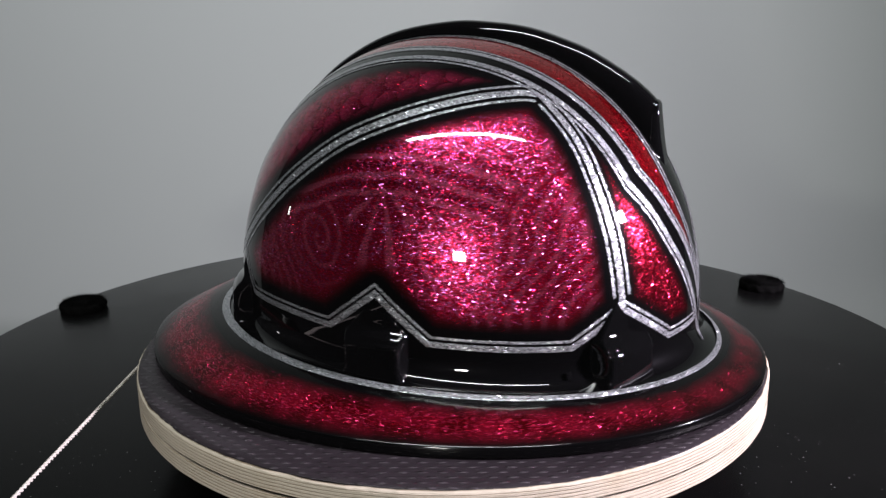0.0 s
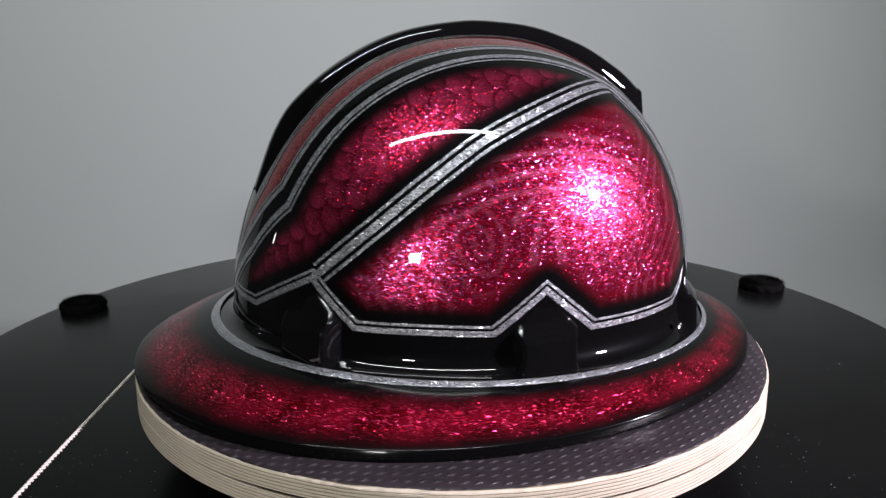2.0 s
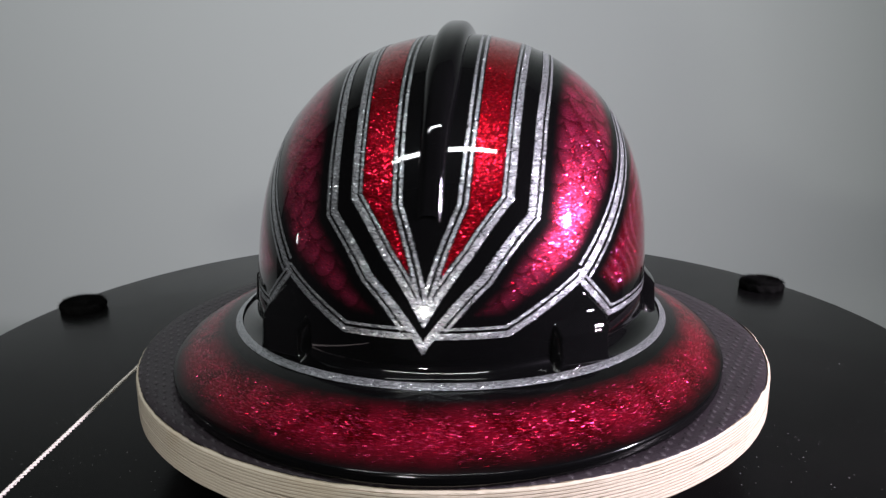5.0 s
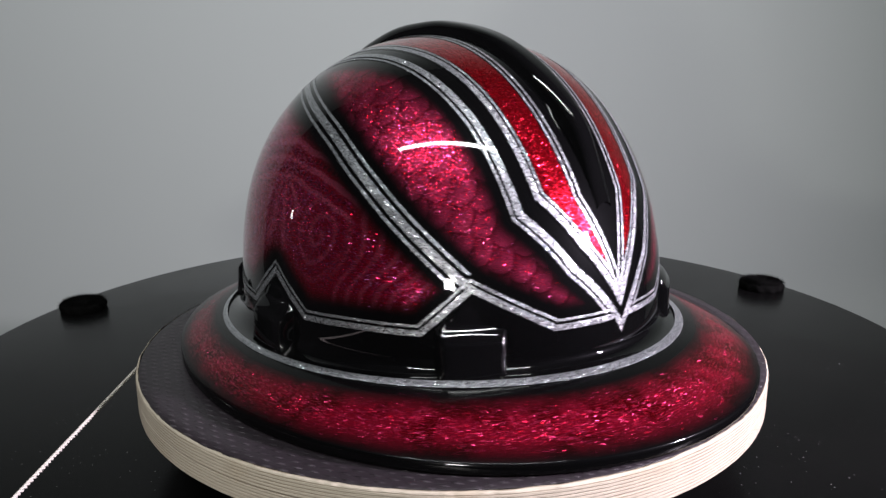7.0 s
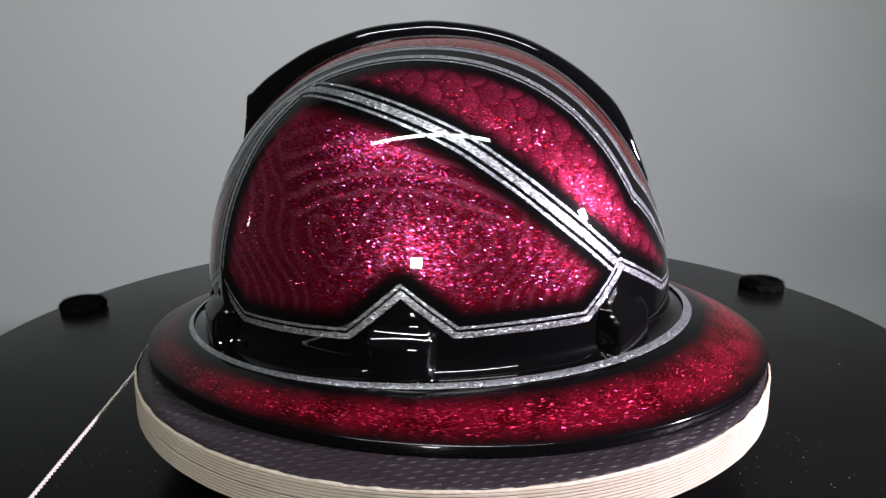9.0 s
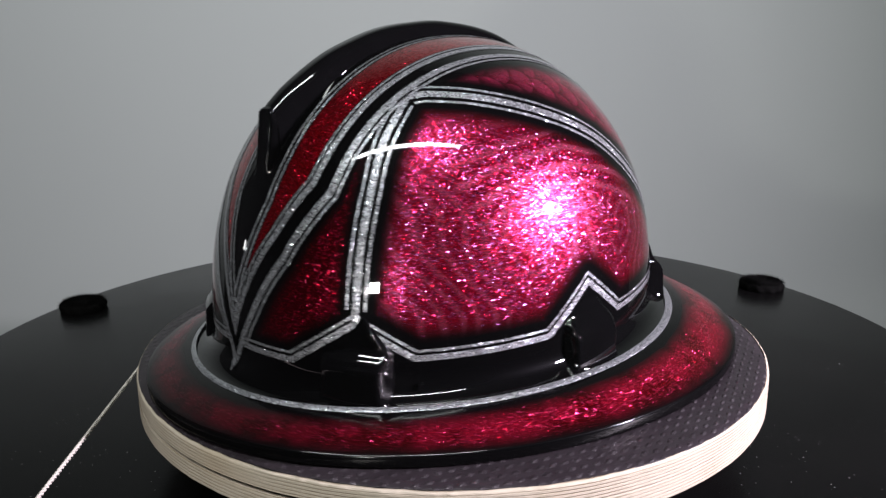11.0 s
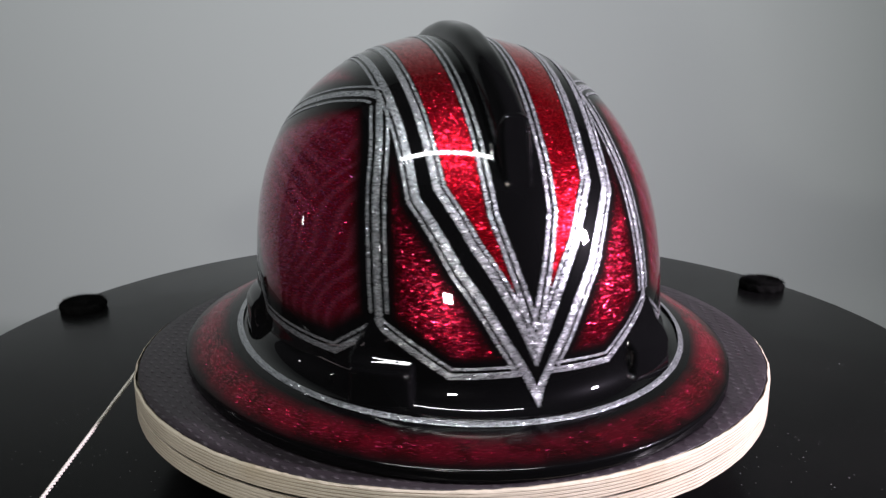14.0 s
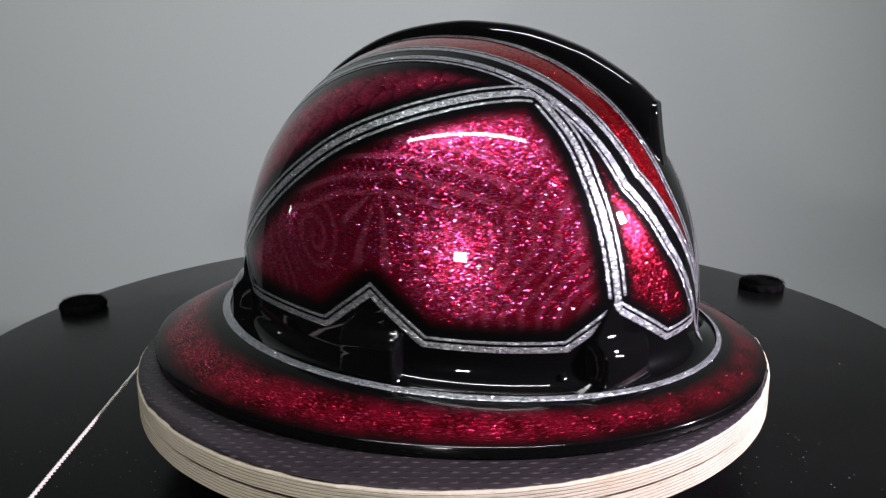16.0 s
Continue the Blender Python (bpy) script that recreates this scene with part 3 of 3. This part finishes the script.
for w, z in lip:
    for i in range(BN):
        a = math.tau * i / BN
        rx, ry = oval(RING, a)
        ex, ey = oval(EDGE, a)
        w2 = w if w > 0.4 else w - 0.1
        bv.append((rx + (ex - rx) * w2, ry + (ey - ry) * w2, z + 0.03 * ex * ex * w))
        bfade.append(0.0)
for j in range(len(prof) + len(lip) - 1):
    for i in range(BN):
        i2 = (i + 1) % BN
        bf.append((j * BN + i, (j + 1) * BN + i, (j + 1) * BN + i2, j * BN + i2))
brim = link("brim", bv, bf, BRIM_PAINT, hat, "wide brim with candy-red flake band and black edge")
brim.data.attributes.new("fade", "FLOAT", "POINT").data.foreach_set("value", bfade)
brim.data.attributes.new("chart", "FLOAT_VECTOR", "POINT").data.foreach_set("vector", [c for p in bv for c in p])

# silver line round the foot of the crown
sv, sf = [], []
for i in range(BN):
    a = math.tau * i / BN
    rx, ry = oval(RING, a)
    ex, ey = oval(EDGE, a)
    for w, lift in ((-0.05, 0.0012), (-0.03, 0.0011), (0.0, 0.0008), (0.03, 0.0006), (0.055, 0.0002)):
        sv.append((rx + (ex - rx) * w, ry + (ey - ry) * w, ring_z(rx) * (1 - max(0, w) ** 1.25) + 0.0062 * max(0, w) ** 1.25 + lift))
for i in range(BN):
    i2 = (i + 1) % BN
    for k in range(4):
        sf.append((i * 5 + k, i * 5 + k + 1, i2 * 5 + k + 1, i2 * 5 + k))
link("brim_stripe", sv, sf, SILVER, hat, "silver flake line where crown meets brim")

# ridge along the top, with a blunt front end
RX = [-0.098, -0.0881, -0.0786, -0.0567, -0.0292, 0.0046, 0.028, 0.0434, 0.0586, 0.0726, 0.0912, 0.1000, 0.1045]
RZ = [0.086, 0.1105, 0.1248, 0.1425, 0.1556, 0.1613, 0.1603, 0.1578, 0.1530, 0.1472, 0.1358, 0.1285, 0.1235]


def dome_z(x, y):
    ex = (x - HX0) / (HF if x > HX0 else HR)
    rho = min(1.0, math.hypot(ex, y / HB))
    q, p = fullness(ex / max(1e-6, rho))
    return HZ + (HT - HZ) * (1 - rho ** q) ** (1 / p)


def eased(x, xs, ys):
    """Smooth curve through the places xs, ys."""
    k = max(0, min(len(xs) - 2, int(np.searchsorted(xs, x)) - 1))
    h = xs[k + 1] - xs[k]

    def slope(i):
        a, b = max(0, i - 1), min(len(xs) - 1, i + 1)
        return (ys[b] - ys[a]) / (xs[b] - xs[a])
    t = (x - xs[k]) / h
    return (2 * t ** 3 - 3 * t ** 2 + 1) * ys[k] + (t ** 3 - 2 * t ** 2 + t) * h * slope(k) + (3 * t ** 2 - 2 * t ** 3) * ys[k + 1] + (t ** 3 - t ** 2) * h * slope(k + 1)


def ridge():
    n, m = 100, 28
    verts, faces = [], []
    x_end = 0.1018
    for i in range(n + 1):
        s = i / n
        x = -0.098 + (x_end + 0.098) * (1 - (1 - s) ** 1.4)
        top = eased(x, RX, RZ)
        w = 0.0080 * min(1.0, 0.6 + (x + 0.098) / 0.10)
        for k in range(m + 1):
            u = 2 * k / m - 1
            u = math.copysign(abs(u) ** 0.75, u)
            y = w * u
            up = max(0.0, 1 - abs(u) ** 3.4) ** 0.55
            verts.append((x, y, dome_z(x, y) - 0.0012 + max(0.0005, top - dome_z(x, 0) + 0.0012) * up))
    for i in range(n):
        for k in range(m):
            a = i * (m + 1) + k
            faces.append((a, a + m + 1, a + m + 2, a + 1))
    # rounded nose edge, then a face that leans out a little and ends in a step on the crown
    last = n * (m + 1)
    rows = [[last + k for k in range(m + 1)]]
    z_top = eased(x_end, RX, RZ)
    for dx, drop, slim in ((0.0008, 0.0003, 1.0), (0.0015, 0.0010, 0.99), (0.0019, 0.0021, 0.97), (0.0027, 0.0090, 0.95), (0.0038, 0.0170, 0.92), (0.0054, 0.0250, 0.89), (0.0062, 0.0288, 0.87),
                           (0.0060, 0.0300, 0.86), (0.0050, 0.0306, 0.85), (-0.0020, 0.0310, 0.85)):
        row = []
        for k in range(m + 1):
            _, y, z = verts[last + k]
            across = y / 0.0080
            round_off = max(0.0, abs(across) - 0.55) / 0.45
            row.append(len(verts))
            verts.append((x_end + dx - 0.0042 * round_off ** 2.5, y * slim, min(z, z_top - drop)))
        rows.append(row)
    for a, b in zip(rows, rows[1:]):
        for k in range(m):
            faces.append((a[k], b[k], b[k + 1], a[k + 1]))
    return link("ridge", verts, faces, GLOSS_BLACK, hat, "raised glossy black ridge with a blunt end")


ridge()


def slot_boss(az):
    """A house-shaped block swelling from the foot of the crown, its gable running up into the shell."""
    d = toward(az, 0)
    out = Vector((d.x, d.y, 0)).normalized()
    side = Vector((-out.y, out.x, 0))
    a = math.atan2(out.y, out.x)
    for _ in range(30):
        rx, ry = oval(RING, a)
        err = math.atan2(ry, rx - CENTRE.x) - math.atan2(out.y, out.x)
        a -= math.atan2(math.sin(err), math.cos(err)) * 0.7
    foot = Vector((*oval(RING, a), 0))
    z0 = ring_z(foot.x) - 0.002
    axis = Vector((CENTRE.x, 0, 0))
    face = (foot - axis).dot(out) - 0.0030
    gable, _ = on_skin(toward(az, 12.0))
    z1, z2, hw = z0 + 0.0215, gable.z, 0.0150
    n, m = 56, 64
    verts, faces = [], []

    def soft(a, b, r=0.0032):
        h = max(r - abs(a - b), 0) / r
        return min(a, b) - h * h * r * 0.25
    for j in range(m + 1):
        z = z0 + (z2 + 0.002 - z0) * j / m
        for i in range(n + 1):
            y = (2 * i / n - 1) * hw * 1.12
            hit = SKIN.ray_cast(axis + side * y + out * 0.3 + Vector((0, 0, z)), -out)[0]
            c = (hit - axis).dot(out) if hit else face - 0.012
            up = max(0.0, (z - z1) / (z2 - z1))
            back = (gable - axis).dot(out)
            e = max(0.0, min(1.0, (z - z1 + 0.0050) / 0.0085))
            d_face = face - 0.0012 * (y / hw) ** 2 - 0.06 * (z - z0) - 0.0054 * e * e * (3 - 2 * e)
            d_roof = face - 0.0012 - (face - back) * up if z > z1 - 0.004 else face + 0.01
            d_side = c - 0.0015 + (hw * (1 - 0.92 * up) - abs(y)) * 3.2
            depth = max(soft(soft(d_face, d_roof), d_side), c - 0.0015)
            p = axis + side * y + out * depth
            verts.append((p.x, p.y, z))
    for j in range(m):
        for i in range(n):
            k = j * (n + 1) + i
            faces.append((k, k + 1, k + n + 2, k + n + 1))
    return link("slot_boss", verts, faces, GLOSS_BLACK, hat)


for az in (-145.0, -88.0, -30.2, 145.0, 88.0, 30.2):
    slot_boss(az)


def lean_crown():
    """Tilt all that sits on the shell to one side, rising from the foot of the crown."""
    for ob in hat.children:
        if ob.name.startswith("brim"):
            continue
        for vert in ob.data.vertices:
            vert.co.y += LEAN * max(0.0, vert.co.z - HZ)


lean_crown()


# ---- what moves ----
def motions():
    turn = [(0.0, 0.0), (0.5, 11.05), (1.0, 21.96), (1.5, 32.32), (2.0, 42.3), (2.5, 53.2), (3.0, 63.04), (3.5, 75.13), (3.7, 79.35), (4.75, 102.2),
            (5.8, 125.0), (6.0, 129.3), (6.5, 142.6), (7.0, 155.13), (7.5, 168.6), (8.0, 178.3), (8.5, 188.15), (9.0, 197.3), (9.2, 202.1),
            (10.25, 228.2), (11.3, 254.1), (11.5, 258.88), (12.0, 268.8), (12.5, 279.6), (13.0, 288.2), (13.5, 298.7), (14.0, 309.3), (14.5, 322.0), (15.0, 333.9),
            (15.5, 347.1), (16.0, 358.79)]
    walk(disc, [(t, pose(0, 0, TOP, 0, 0, a)) for t, a in turn])
    walk(hat, [(t, pose(0, 0, TOP + 0.0003, 0, 0, a - 24.03)) for t, a in turn])
    swing = [(0, 13), (0.5, 26), (1, 35), (1.5, 21), (2, 15), (2.5, 18), (3, 17), (3.5, 17), (6, -36), (6.5, -10), (7, 14), (7.5, 25), (8, 45), (8.5, 53), (9, 48),
             (11.5, 66), (12, 68), (12.5, 58), (13, 49), (13.5, 61), (14, 71), (14.5, 75), (15, 80), (15.5, 50), (16, 48)]
    walk(cord, [(t, pose(*CORD_AT, 0, 0, math.degrees(math.atan2(0.0061 + (b - 58) * 1.9e-4, 0.14)))) for t, b in swing])


motions()
